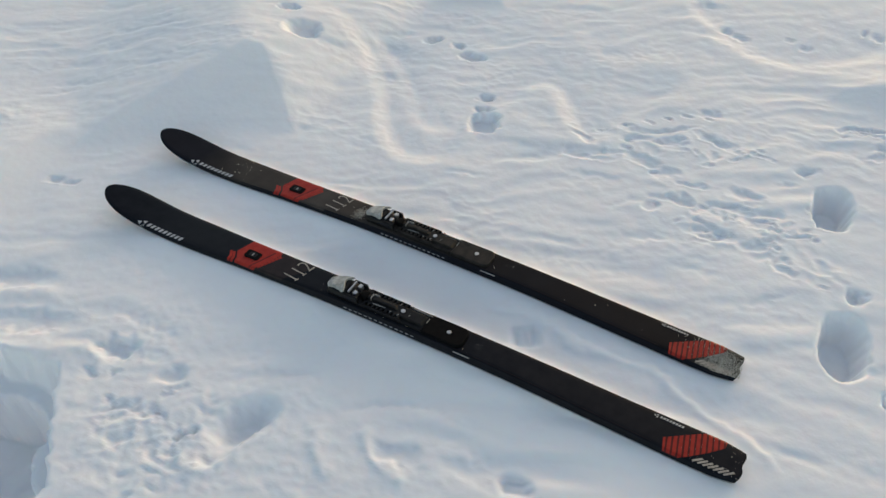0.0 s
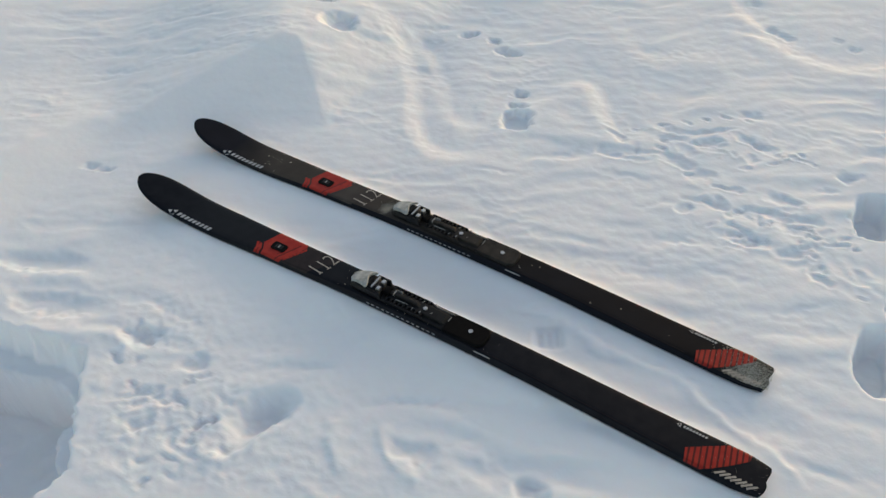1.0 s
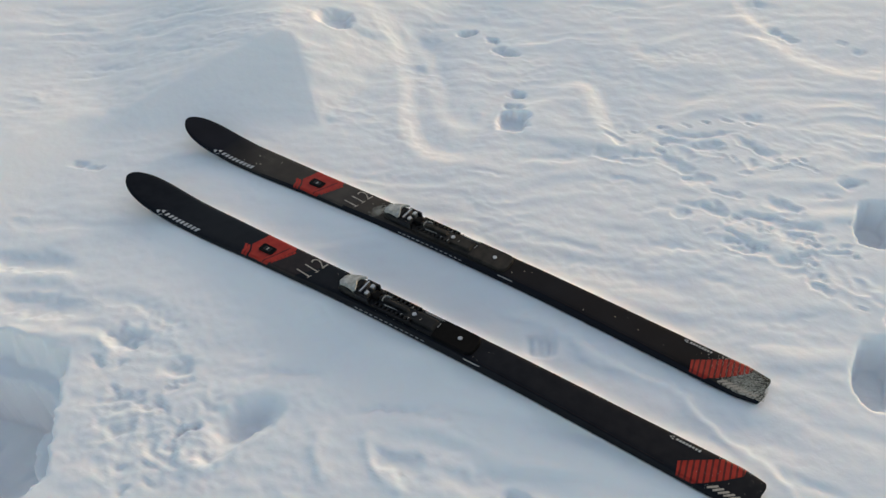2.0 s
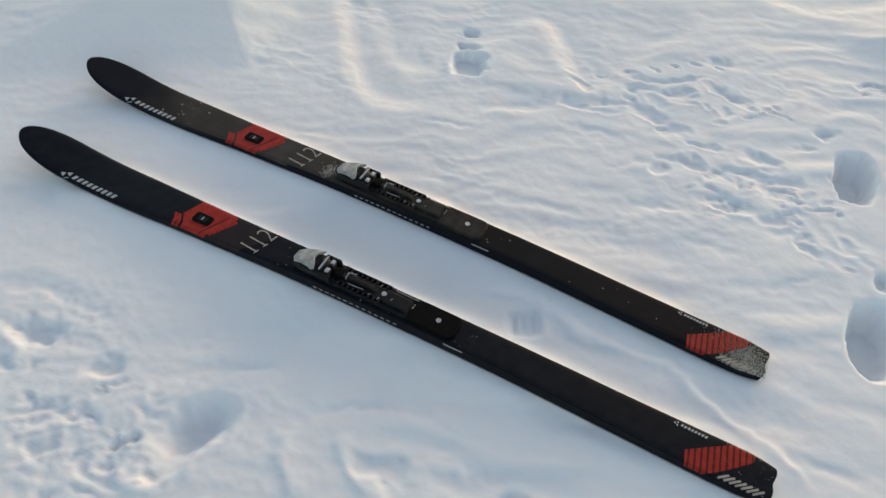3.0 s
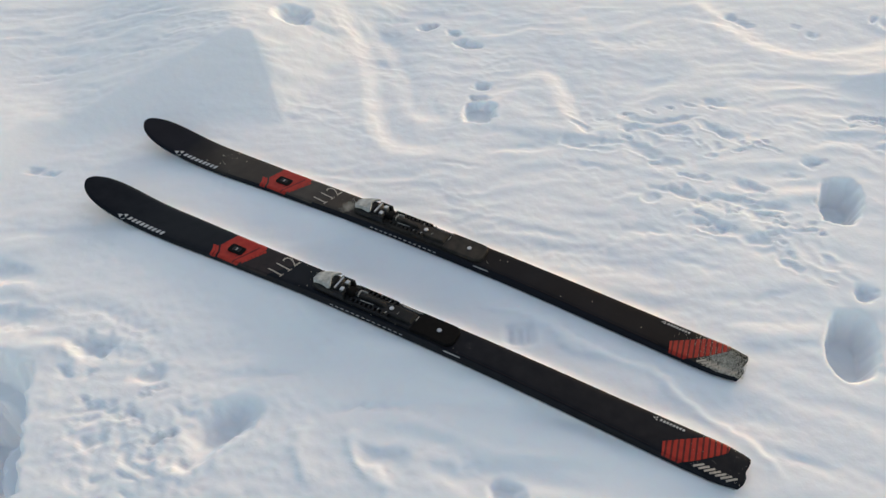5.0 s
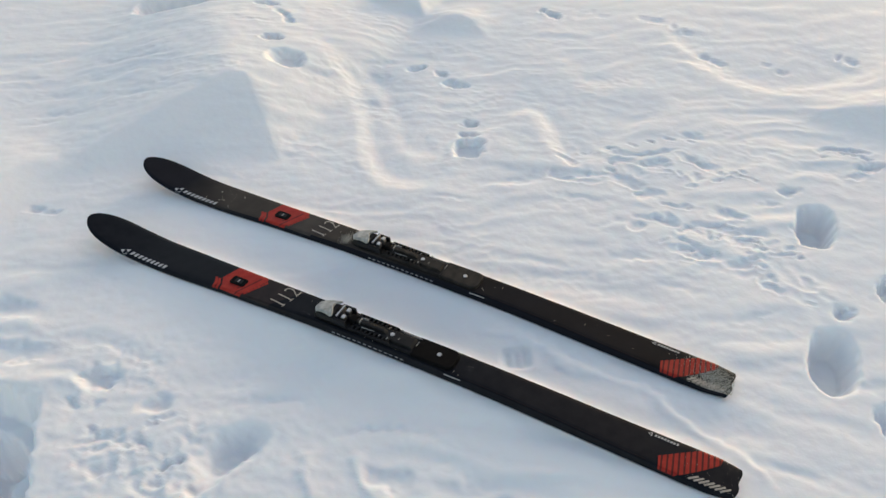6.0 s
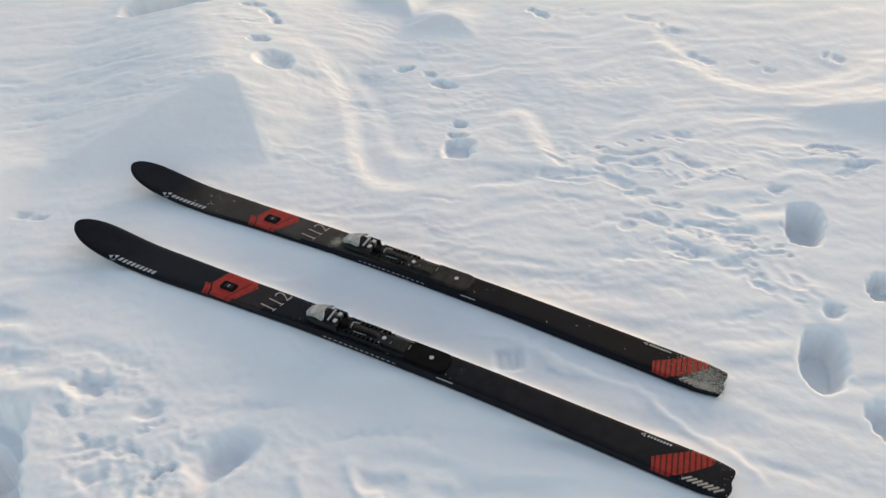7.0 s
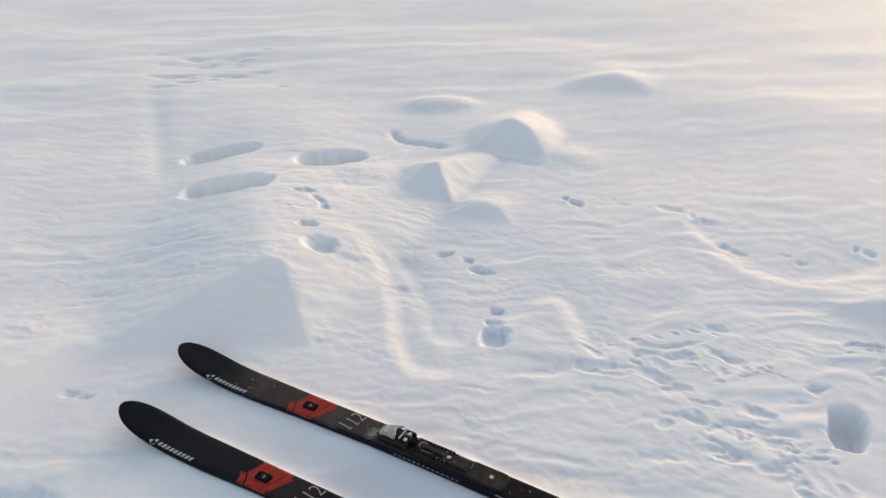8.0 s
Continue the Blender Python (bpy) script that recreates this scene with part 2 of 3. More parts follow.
# wind-cut blocks with smooth lee faces
lee_face(((-1.399, 0.198), (-0.898, 0.574)), 0.33, [(-1.53, 0.20), (-1.475, 0.335), (-1.425, 0.572), (-1.37, 0.685), (-1.293, 0.786), (-1.209, 0.82), (-1.109, 0.741), (-0.989, 0.640), (-0.85, 0.53)],
         [0.10, 0.06, 0.04, 0.04, 0.08, 0.20, 0.23, 0.26], 0.006)
lee_face(((-1.451, -0.192), (-1.477, 0.124)), 0.25, [(-1.72, -0.40), (-1.671, -0.066), (-1.66, 0.047), (-1.622, 0.124), (-1.573, 0.172), (-1.49, 0.135)], [0.05, 0.05, 0.06, 0.10, 0.15], 0.005)
lee_face(((0.553, 1.559), (0.912, 1.529)), 0.30, [(0.50, 1.56), (0.548, 1.579), (0.658, 1.641), (0.731, 1.743), (0.787, 1.847), (0.867, 1.904), (1.3, 1.95), (1.7, 1.5)], [0.15, 0.15, 0.15, 0.16, 0.16, 0.12, 0.18], 0.005)
lee_face(((-1.151, 2.315), (-0.804, 2.367)), 0.55, [(-1.19, 2.30), (-1.168, 2.373), (-1.165, 2.475), (-1.07, 2.538), (-0.96, 2.518), (-0.874, 2.45), (-0.80, 2.36)], [0.4, 0.4, 0.3, 0.3, 0.35, 0.4], 0.010)
lee_face(((-1.191, 1.68), (-0.969, 1.687)), 0.60, [(-1.24, 1.70), (-1.219, 1.766), (-1.204, 1.846), (-1.145, 1.87), (-1.072, 1.798), (-0.97, 1.69)], [0.5, 0.45, 0.35, 0.4, 0.5], 0.010)
lee_face(((-0.90, 1.562), (-0.67, 1.66)), 0.30, [(-0.95, 1.58), (-0.922, 1.628), (-0.884, 1.693), (-0.806, 1.737), (-0.727, 1.72), (-0.66, 1.67)], [0.2, 0.2, 0.2, 0.2, 0.2], 0.006)
lee_face(((-1.069, 3.333), (-0.601, 3.574)), 0.25, [(-1.08, 3.34), (-1.067, 3.403), (-1.016, 3.586), (-0.888, 3.706), (-0.732, 3.694), (-0.59, 3.58)], [0.2, 0.2, 0.15, 0.15, 0.2], 0.006)

# broad swells and the wind's ripples, calmer where the skis lie
Z += 0.5 * perlin(X / 9 + 5, Y / 9, 11) * smooth(3, 12, np.hypot(X, Y - 0.5))
Z += 0.035 * perlin(X / 1.1 + 3.2, Y / 1.1 + 7.1, 12) * smooth(0.6, 1.6, np.hypot(X * 0.6 + 0.1, (Y - 0.15) * 1.2)) * near
WU, WV = 0.86 * X + 0.51 * Y, -0.51 * X + 0.86 * Y           # along and across the wind
lie = 0.60 + 0.40 * smooth(0.08, 0.35, np.abs(Y - 0.14))
warp = 0.13 * perlin(WU * 2.2, WV * 2.2, 21) + 0.05 * perlin(WU * 6, WV * 6, 22) + 0.012 * perlin(WU * 20, WV * 20, 45)
ripple = perlin(WU * 2.6 + 9, (WV + warp) * 10, 23)
patch = smooth(-0.15, 0.40, perlin(X * 2.3 + 1, Y * 2.3 + 4, 24)) * smooth(-0.5, 0.3, perlin(WU * 3.5, WV * 7, 44))
far_off = 0.35 + 0.65 * np.exp(-(np.maximum(np.hypot(X, Y) - 1.6, 0) / 1.5) ** 2)
beyond = smooth(2.2, 4.5, np.hypot(X, Y)) * near
Z += beyond * (0.022 * perlin(WU * 0.7, (WV + warp) * 2.6, 47) + 0.009 * perlin(WU * 1.6, (WV + warp) * 6.5, 48))
lie = lie * calm * far_off
Z += 0.0075 * (smooth(-0.30, 0.22, ripple) - 0.5) * lie * (0.15 + 0.85 * patch) * near
Z += 0.0034 * perlin(WU * 7, (WV + warp) * 24, 25) * lie * (0.15 + 0.85 * patch) * near
Z += 0.0026 * perlin(WU * 5.5 + 3, (WV + warp) * 13, 63) * lie * near + 0.0020 * perlin((WU + warp) * 13, (WV + warp) * 21, 64) * lie * near
Z += (0.0013 * perlin(WU * 12, WV * 24, 26) + 0.0005 * perlin(WU * 30, WV * 50, 27)) * near * calm
churn = np.exp(-((X + 0.52) / 0.28) ** 4 - ((Y + 0.52) / 0.20) ** 4) + 0.35 * np.exp(-((X - 0.42) / 0.2) ** 4 - ((Y - 0.78) / 0.17) ** 4)
churn += 0.45 * np.exp(-((X + 0.35) / 0.62) ** 6 - ((Y + 0.36) / 0.22) ** 6)
churn *= 0.25 + 0.75 * smooth(-0.25, 0.35, perlin(X * 6.5, Y * 8, 46))
crust = smooth(-0.1, 0.35, perlin(X * 3.1 + 8, Y * 4.3 + 2, 65)) * calm * near * smooth(3.0, 1.6, np.hypot(X, Y))
Z += crust * (0.0042 * (0.25 - np.abs(perlin((WU + warp) * 9, (WV + warp) * 19, 66))) + 0.0018 * perlin(WX * 26, WY * 44, 67))
CX, CY = X + 0.03 * perlin(X * 14, Y * 14, 41), Y + 0.03 * perlin(X * 14, Y * 14, 42)
lumps = 0.6 * perlin(CX * 17, CY * 26, 28) + 0.7 * perlin(CX * 37, CY * 50, 29) + 0.5 * perlin(CX * 75, CY * 85, 30)
Z += churn * 0.0060 * lumps

bump(-0.70, 2.45, 0.14, 0.12, 20, 0.022)
bump(-1.70, 2.86, 0.20, 0.12, 25, 0.045, 3)
bump(-1.52, 1.78, 0.14, 0.10, 40, 0.022)

# lobes and lines left by the wind
scoop([(-1.215, 1.189), (-1.075, 1.155), (-0.917, 1.042), (-0.781, 0.893), (-0.660, 0.724), (-0.552, 0.624), (-0.461, 0.617), (-0.405, 0.668), (-0.408, 0.784), (-0.415, 0.879), (-0.385, 0.98), (-0.334, 1.060),
       (-0.325, 1.148), (-0.259, 1.203), (-0.173, 1.126), (-0.091, 1.019), (-0.014, 0.965), (0.033, 1.050), (0.09, 1.205), (0.15, 1.352), (0.20, 1.46)], 0.012, 0.042, 0.15)
scoop([(-1.02, 1.22), (-0.946, 1.17), (-0.827, 1.087), (-0.688, 0.941), (-0.572, 0.806), (-0.496, 0.791), (-0.44, 0.85)], 0.007, 0.034, 0.09)
scoop([(-0.34, 1.685), (-0.235, 1.532), (-0.14, 1.461), (-0.037, 1.491), (0.042, 1.601), (0.06, 1.834)], 0.005, 0.040, 0.12)
scoop([(0.02, 2.05), (0.068, 1.945), (0.218, 1.786), (0.4, 1.715), (0.553, 1.77), (0.717, 1.899), (0.785, 2.003)], 0.009, 0.045, 0.16)
scoop([(-0.07, 0.86), (0.0, 0.872), (0.072, 0.918)], 0.008, 0.012, 0.05)
rnd = random.Random(8)
for count, (xa, xb), (ya, yb), lean in ((26, (-0.45, 1.0), (0.36, 0.86), 22), (24, (-1.9, -0.7), (0.95, 1.6), 26), (20, (-2.4, -1.55), (0.3, 1.0), 26), (20, (0.2, 1.0), (-0.3, 0.35), 12), (16, (-0.9, 0.3), (-0.45, -0.12), 24)):
    for _ in range(count):      # hollows drawn out along the wind
        w = rnd.uniform(0.05, 0.14)
        bump(rnd.uniform(xa, xb), rnd.uniform(ya, yb), w, w * rnd.uniform(0.16, 0.32), rnd.gauss(lean, 10), -rnd.uniform(0.0015, 0.0050))
crest([(0.02, 0.13), (0.10, 0.18), (0.20, 0.17), (0.30, 0.13)], 0.005, 0.010, 0.01)
crest([(0.20, 0.175), (0.305, 0.166), (0.394, 0.159), (0.478, 0.165), (0.57, 0.119), (0.701, 0.08), (0.82, 0.0)], 0.0045, 0.018, -0.009, 0.8)
for k in range(4):      # streaks beside the boot hole
    crest([(0.58 + 0.035 * k, 0.755 + 0.02 * k), (0.66 + 0.035 * k, 0.67 + 0.02 * k), (0.76 + 0.03 * k, 0.60 + 0.02 * k)], 0.0018, 0.009, 0.006, 0.9)
crest([(-0.06, -0.28), (-0.02, -0.34), (0.04, -0.37), (0.10, -0.37)], 0.005, 0.009, 0.01)
crest([(-0.18, -0.33), (-0.13, -0.39), (-0.05, -0.44)], 0.006, 0.012, 0.02)
crest([(-0.14, -0.28), (0.0, -0.19), (0.10, -0.15)], -0.006, 0.010)
crest([(-1.74, 2.38), (-1.66, 2.29), (-1.59, 2.26), (-1.434, 2.273), (-1.304, 2.292)], -0.022, 0.022)
crest([(-1.20, 2.28), (-0.979, 2.27), (-0.76, 2.28)], -0.014, 0.018)
crest([(-1.60, 1.86), (-1.53, 2.01), (-1.52, 2.18)], 0.012, 0.03)
crest([(-3.7, 2.36), (-3.1, 1.86), (-2.33, 1.21)], -0.010, 0.07)

# boot prints and holes
pit(0.738, 0.980, 0.054, 0.097, 8, 0.085, 0.36, 0.001, 2.8, 0.5)
pit(0.640, 1.118, 0.038, 0.024, 20, 0.014, 0.8)
pit(0.848, 0.462, 0.055, 0.108, 8, 0.085, 0.40, 0.001, 2.5, 0.5)
pit(0.844, 0.640, 0.028, 0.028, 10, 0.02, 0.6)
pit(0.975, 0.79, 0.05, 0.05, 10, 0.06, 0.3)
pit(1.02, 0.33, 0.06, 0.06, 10, 0.05, 0.4)
pit(-1.195, 1.010, 0.070, 0.060, 20, 0.034, 0.55, 0.002, 2.4, 0.6)
pit(-1.340, 1.115, 0.042, 0.032, 20, 0.028, 0.5)
pit(-0.36, 0.895, 0.052, 0.055, 25, 0.032, 0.4, 0.005)
pit(-0.40, 0.975, 0.040, 0.022, 25, 0.016, 0.5)
pit(-0.435, 1.052, 0.030, 0.026, 25, 0.022, 0.5)
pit(-0.80, 1.315, 0.040, 0.022, 30, 0.020, 0.5)
pit(-0.605, 1.27, 0.050, 0.032, 10, 0.022, 0.6)
pit(-0.69, 1.315, 0.030, 0.016, 10, 0.014, 0.6)
pit(-2.37, 1.66, 0.20, 0.095, 48, 0.15, 0.32, 0.004, 2.6, 0.4)
pit(-1.98, 1.30, 0.215, 0.115, 34, 0.15, 0.36, 0.006, 2.6, 0.4)
pit(-1.775, 1.84, 0.18, 0.120, 45, 0.15, 0.32, 0.004, 2.6, 0.4)
pit(-1.58, 1.40, 0.05, 0.02, 20, 0.02, 0.6)
pit(-1.46, 1.345, 0.07, 0.020, -30, 0.016, 0.7)
pit(-1.39, 1.29, 0.04, 0.020, -30, 0.016, 0.7)
pit(-0.48, 1.97, 0.039, 0.021, -20, 0.0195, 0.6, 0.008)
pit(-0.535, 1.990, 0.023, 0.021, -20, 0.0195, 0.6, 0.008)
pit(-0.06, 2.08, 0.055, 0.017, 5, 0.0072, 0.6)
pit(-0.115, 2.100, 0.033, 0.017, 5, 0.0072, 0.6)
pit(-0.28, 2.05, 0.033, 0.014, 5, 0.0052, 0.6)
pit(-0.335, 2.070, 0.020, 0.014, 5, 0.0052, 0.6)
pit(0.08, 2.05, 0.033, 0.014, -20, 0.0065, 0.6)
pit(0.025, 2.070, 0.020, 0.014, -20, 0.0065, 0.6)
pit(0.26, 1.84, 0.039, 0.021, -20, 0.0091, 0.6)
pit(0.205, 1.860, 0.023, 0.021, -20, 0.0091, 0.6)
pit(0.49, 1.88, 0.033, 0.011, 15, 0.0065, 0.6)
pit(0.435, 1.900, 0.020, 0.011, 15, 0.0065, 0.6)
pit(0.73, 2.06, 0.028, 0.021, 15, 0.0111, 0.6)
pit(0.675, 2.080, 0.017, 0.021, 15, 0.0111, 0.6)
pit(0.02, 0.875, 0.085, 0.016, 18, 0.0062, 0.8, 0.003)
pit(0.07, 0.935, 0.05, 0.010, 18, 0.0040, 0.8)
pit(0.12, 1.04, 0.06, 0.016, 25, 0.0073, 0.8, 0.002)
pit(0.20, 1.13, 0.10, 0.014, 35, 0.0073, 0.8, 0.002)
pit(0.235, 1.07, 0.045, 0.035, 45, 0.0096, 0.8, 0.004)
pit(0.36, 1.135, 0.085, 0.018, -15, 0.0073, 0.8, 0.003)
pit(0.295, 1.29, 0.045, 0.020, 20, 0.0073, 0.8)
pit(0.17, 0.945, 0.07, 0.026, 0, 0.0079, 0.8, 0.003)
pit(0.26, 0.91, 0.05, 0.03, 30, 0.0079, 0.8, 0.003)
pit(0.50, 0.92, 0.055, 0.026, 10, 0.0096, 0.8, 0.003)
pit(0.50, 0.84, 0.06, 0.022, 5, 0.0073, 0.8, 0.003)
pit(0.58, 0.865, 0.045, 0.020, 30, 0.0073, 0.8, 0.003)
pit(0.46, 0.71, 0.08, 0.030, 15, 0.0079, 0.8, 0.004)
pit(0.58, 0.72, 0.05, 0.024, 40, 0.0073, 0.8, 0.004)
pit(0.32, 0.80, 0.08, 0.014, 10, 0.0056, 0.8)
pit(0.60, 1.02, 0.04, 0.016, 30, 0.0056, 0.8)
pit(0.75, 1.42, 0.08, 0.02, 25, 0.0135, 0.6, 0.004)
pit(0.86, 1.36, 0.07, 0.02, 30, 0.0135, 0.6, 0.004)
pit(-0.742, -0.388, 0.052, 0.034, 24, 0.022, 0.8, 0.002)
pit(-1.20, -0.365, 0.15, 0.042, 25, 0.015, 0.7, 0.0)
pit(-1.03, -0.450, 0.14, 0.036, 22, 0.013, 0.7, 0.0)
pit(-1.43, 0.0, 0.04, 0.016, 30, 0.010, 0.8)
pit(-1.37, 0.015, 0.03, 0.012, 30, 0.007, 0.8)
pit(-0.318, -0.410, 0.082, 0.054, 66, 0.050, 0.75, 0.004, 2.2, 0.5)
pit(-0.325, -0.500, 0.055, 0.046, 60, 0.014, 0.9, 0.003)
pit(-0.56, -0.385, 0.05, 0.026, 40, 0.014, 0.7)
crest([(-0.345, -0.585), (-0.325, -0.555), (-0.287, -0.518), (-0.268, -0.461), (-0.270, -0.399), (-0.29, -0.34)], 0.006, 0.010, 0.006, 0.6)
pit(0.30, -0.26, 0.036, 0.028, 30, 0.018, 0.6)
pit(0.04, -0.31, 0.06, 0.03, 20, 0.010, 0.7)
rnd = random.Random(5)
for cx, cy, sx, sy, n in ((0.22, 1.06, 0.22, 0.14, 26), (0.48, 0.80, 0.18, 0.12, 34), (0.80, 1.38, 0.12, 0.10, 10), (-0.50, -0.50, 0.24, 0.16, 30), (0.70, 0.80, 0.10, 0.2, 12)):
    for _ in range(n):
        w = rnd.uniform(0.012, 0.045)
        pit(rnd.gauss(cx, sx * 0.5), rnd.gauss(cy, sy * 0.5), w, w * rnd.uniform(0.25, 0.6), rnd.gauss(20, 25), rnd.uniform(0.003, 0.007), 0.7, rnd.uniform(0.002, 0.006), 2.0, 1.3)
for _ in range(30):
    w = rnd.uniform(0.03, 0.10)
    pit(rnd.gauss(-3.65, 0.25), rnd.gauss(2.9, 0.3), w, w * 0.30, rnd.gauss(25, 12), 0.028, 0.9)
# the deep trodden hole
edge = np.full(X.shape, -1e9)
corners = [(-1.6, -0.68), (-1.01, -0.540), (-0.83, -0.505), (-0.585, -0.75), (-0.60, -0.87), (-1.0, -1.3), (-1.8, -1.3)]
for (ax, ay), (bx, by) in zip(corners, corners[1:] + corners[:1]):
    k = math.hypot(bx - ax, by - ay)
    edge = np.maximum(edge, ((WX - ax) * -(by - ay) + (WY - ay) * (bx - ax)) / k)
inner = edge + 0.05 + 0.05 * perlin(X * 9 + 2, Y * 9, 31) + 0.12 * smooth(-0.62, -0.5, Y - 0.3 * (X + 0.86))
Z = Z - 0.10 * (1 - smooth(-0.030, 0.004, edge)) - 0.22 * (1 - smooth(-0.03, 0.0, inner))
Z += (1 - smooth(-0.03, 0, edge)) * 0.03 * np.abs(perlin(CX * 8, CY * 8, 33))
crest([(-1.15, -0.62), (-0.95, -0.51), (-0.80, -0.44), (-0.72, -0.43)], 0.007, 0.025)
# heel print with cross bars
pit(0.152, 0.118, 0.038, 0.034, 30, 0.008, 0.25, 0.003, 5, 0.2)
for k in (-1, 0, 1):
    pit(0.152 + 0.018 * k, 0.118 + 0.011 * k, 0.005, 0.024, 30, 0.005, 0.5, 0, 4, 0)

# snow packed under the cambered skis
for ox, oy, turn, raised in ((0.0, 0.001, 0.0, 0.005), (-0.067, 0.2755, radians(-1.07), 0.0)):
    lx = (X - ox) * math.cos(turn) + (Y - oy) * math.sin(turn)
    ly = -(X - ox) * math.sin(turn) + (Y - oy) * math.cos(turn)
    bed = np.interp(lx, [-1.0, -0.92, -0.65, -0.36, 0.0, 0.15, 0.39, 0.63, 0.75], [0.004, 0.008, 0.018, 0.024, 0.021, 0.020, 0.011, 0.003, 0.0])
    bed = bed + raised
    hold = np.exp(-(ly / 0.042) ** 10) * smooth(-1.02, -0.95, lx) * smooth(0.76, 0.70, lx)
    apron = np.exp(-(np.maximum(np.abs(ly) - 0.036, 0) / np.where(ly < 0, 0.085, 0.028)) ** 2) * smooth(-1.1, -0.9, lx) * smooth(0.80, 0.62, lx)
    Z = Z * (1 - hold) + bed * hold + bed * apron * (1 - hold)

ny, nx = X.shape
mesh = bpy.data.meshes.new("snow_ground")
idx = np.arange(nx * ny).reshape(ny, nx)
quads = np.stack([idx[:-1, :-1], idx[:-1, 1:], idx[1:, 1:], idx[1:, :-1]], -1).reshape(-1, 4)
mesh.vertices.add(nx * ny)
mesh.vertices.foreach_set("co", np.stack([X, Y, Z], -1).astype(np.float32).ravel())
mesh.loops.add(quads.size)
mesh.loops.foreach_set("vertex_index", quads.astype(np.int32).ravel())
mesh.polygons.add(len(quads))
mesh.polygons.foreach_set("loop_start", (np.arange(len(quads)) * 4).astype(np.int32))
mesh.polygons.foreach_set("use_smooth", np.ones(len(quads), bool))
mesh.update(calc_edges=True)
mesh.materials.append(SNOW)
ground = tagged(new("ground", mesh), "wind-rippled white snow with boot prints and drifts", "snow", kind="structure")


# ---- skis ----
def part(name, bm, mat, parent, label=""):
    me = bpy.data.meshes.new(name)
    bm.normal_update()
    bm.to_mesh(me)
    bm.free()
    me.materials.append(mat)
    ob = new(name, me)
    ob.parent = parent
    return tagged(ob, label)


TIP, TAIL = -1.167, 0.713


def half_width(x):
    """Half the ski's width: 112 mm at the shovel, 78 at the waist, 95 at the tail."""
    w = float(np.interp(x, [-1.165, -0.98, -0.80, -0.60, -0.40, -0.20, 0.0, 0.2, 0.4, 0.6, 0.66, 0.722],
                        [0.056, 0.056, 0.054, 0.0475, 0.043, 0.040, 0.0395, 0.041, 0.044, 0.0475, 0.0475, 0.038]))
    if x < -0.98:
        q = (-0.98 - x) / (-0.98 - TIP)
        w *= max(0.0, 1 - q ** 3.2) ** 0.5
    return w


def thick(x):
    return float(np.interp(x, [-1.165, -1.0, -0.7, -0.3, 0.0, 0.3, 0.6, 0.722], [0.008, 0.009, 0.014, 0.022, 0.024, 0.021, 0.014, 0.010]))


def under(x):
    """Height of the running surface: cambered in the middle, turned up at the tip."""
    xs = [-1.20, -1.12, -1.05, -0.97, -0.92, -0.80, -0.65, -0.36, 0.0, 0.15, 0.39, 0.63, 0.73]
    zs = [0.066, 0.045, 0.029, 0.017, 0.013, 0.014, 0.019, 0.025, 0.022, 0.021, 0.0125, 0.005, 0.007]
    return sum(float(np.interp(x + d, xs, zs)) for d in (-0.05, -0.025, 0, 0.025, 0.05)) / 5


PROFILE = [(0.0, 1.0), (0.80, 1.0), (0.88, 0.93), (0.985, 0.55), (1.0, 0.30)]


def surface(x, y):
    """Height of the ski's top sheet, which falls off at the shoulders."""
    f = abs(y) / max(half_width(x), 1e-4)
    return under(x) + thick(x) * float(np.interp(f, [p[0] for p in PROFILE], [p[1] for p in PROFILE]))


def top(x):
    return under(x) + thick(x)


def tail_end(f):
    """Where the ski ends, across its width (f from -1 to 1), with a notch for a skin clip."""
    e = TAIL - 0.008 * abs(f) ** 6
    return e - 0.0035 * math.exp(-((f - 0.05) / 0.26) ** 8)


def ski_body():
    bm = bmesh.new()
    xs = [TIP + 0.0006 + 0.19 * (k / 30) ** 1.8 for k in range(30)] + [-0.975 + (TAIL + 0.975) * k / 110 for k in range(111)]
    prof = [(-1, 0.0), (-1, 0.30), (-0.985, 0.55), (-0.88, 0.93), (-0.80, 1.0), (-0.6, 1.0), (-0.3, 1.0), (-0.1, 1.0), (0.0, 1.0), (0.1, 1.0), (0.3, 1.0), (0.6, 1.0),
            (0.80, 1.0), (0.88, 0.93), (0.985, 0.55), (1, 0.30), (1, 0.0)]
    rows = []
    for x in xs:
        w, t, u = half_width(x), thick(x), under(x)
        row = []
        for f, h in prof:
            xx = x
            if x > 0.69:
                xx = 0.69 + (x - 0.69) * (tail_end(f) - 0.69) / (TAIL - 0.69)
            row.append(bm.verts.new((xx, f * w, u + h * t)))
        rows.append(row)
    for a, b in zip(rows, rows[1:]):
        for k in range(len(prof) - 1):
            bm.faces.new((a[k], a[k + 1], b[k + 1], b[k]))
        bm.faces.new((a[-1], a[0], b[0], b[-1]))
    bm.faces.new(rows[0])
    bm.faces.new(list(reversed(rows[-1])))
    bmesh.ops.recalc_face_normals(bm, faces=bm.faces)
    for f in bm.faces:
        f.smooth = True
    for e in bm.edges:
        if len(e.link_faces) == 2 and e.calc_face_angle() > radians(28):
            e.smooth = False
    return bm


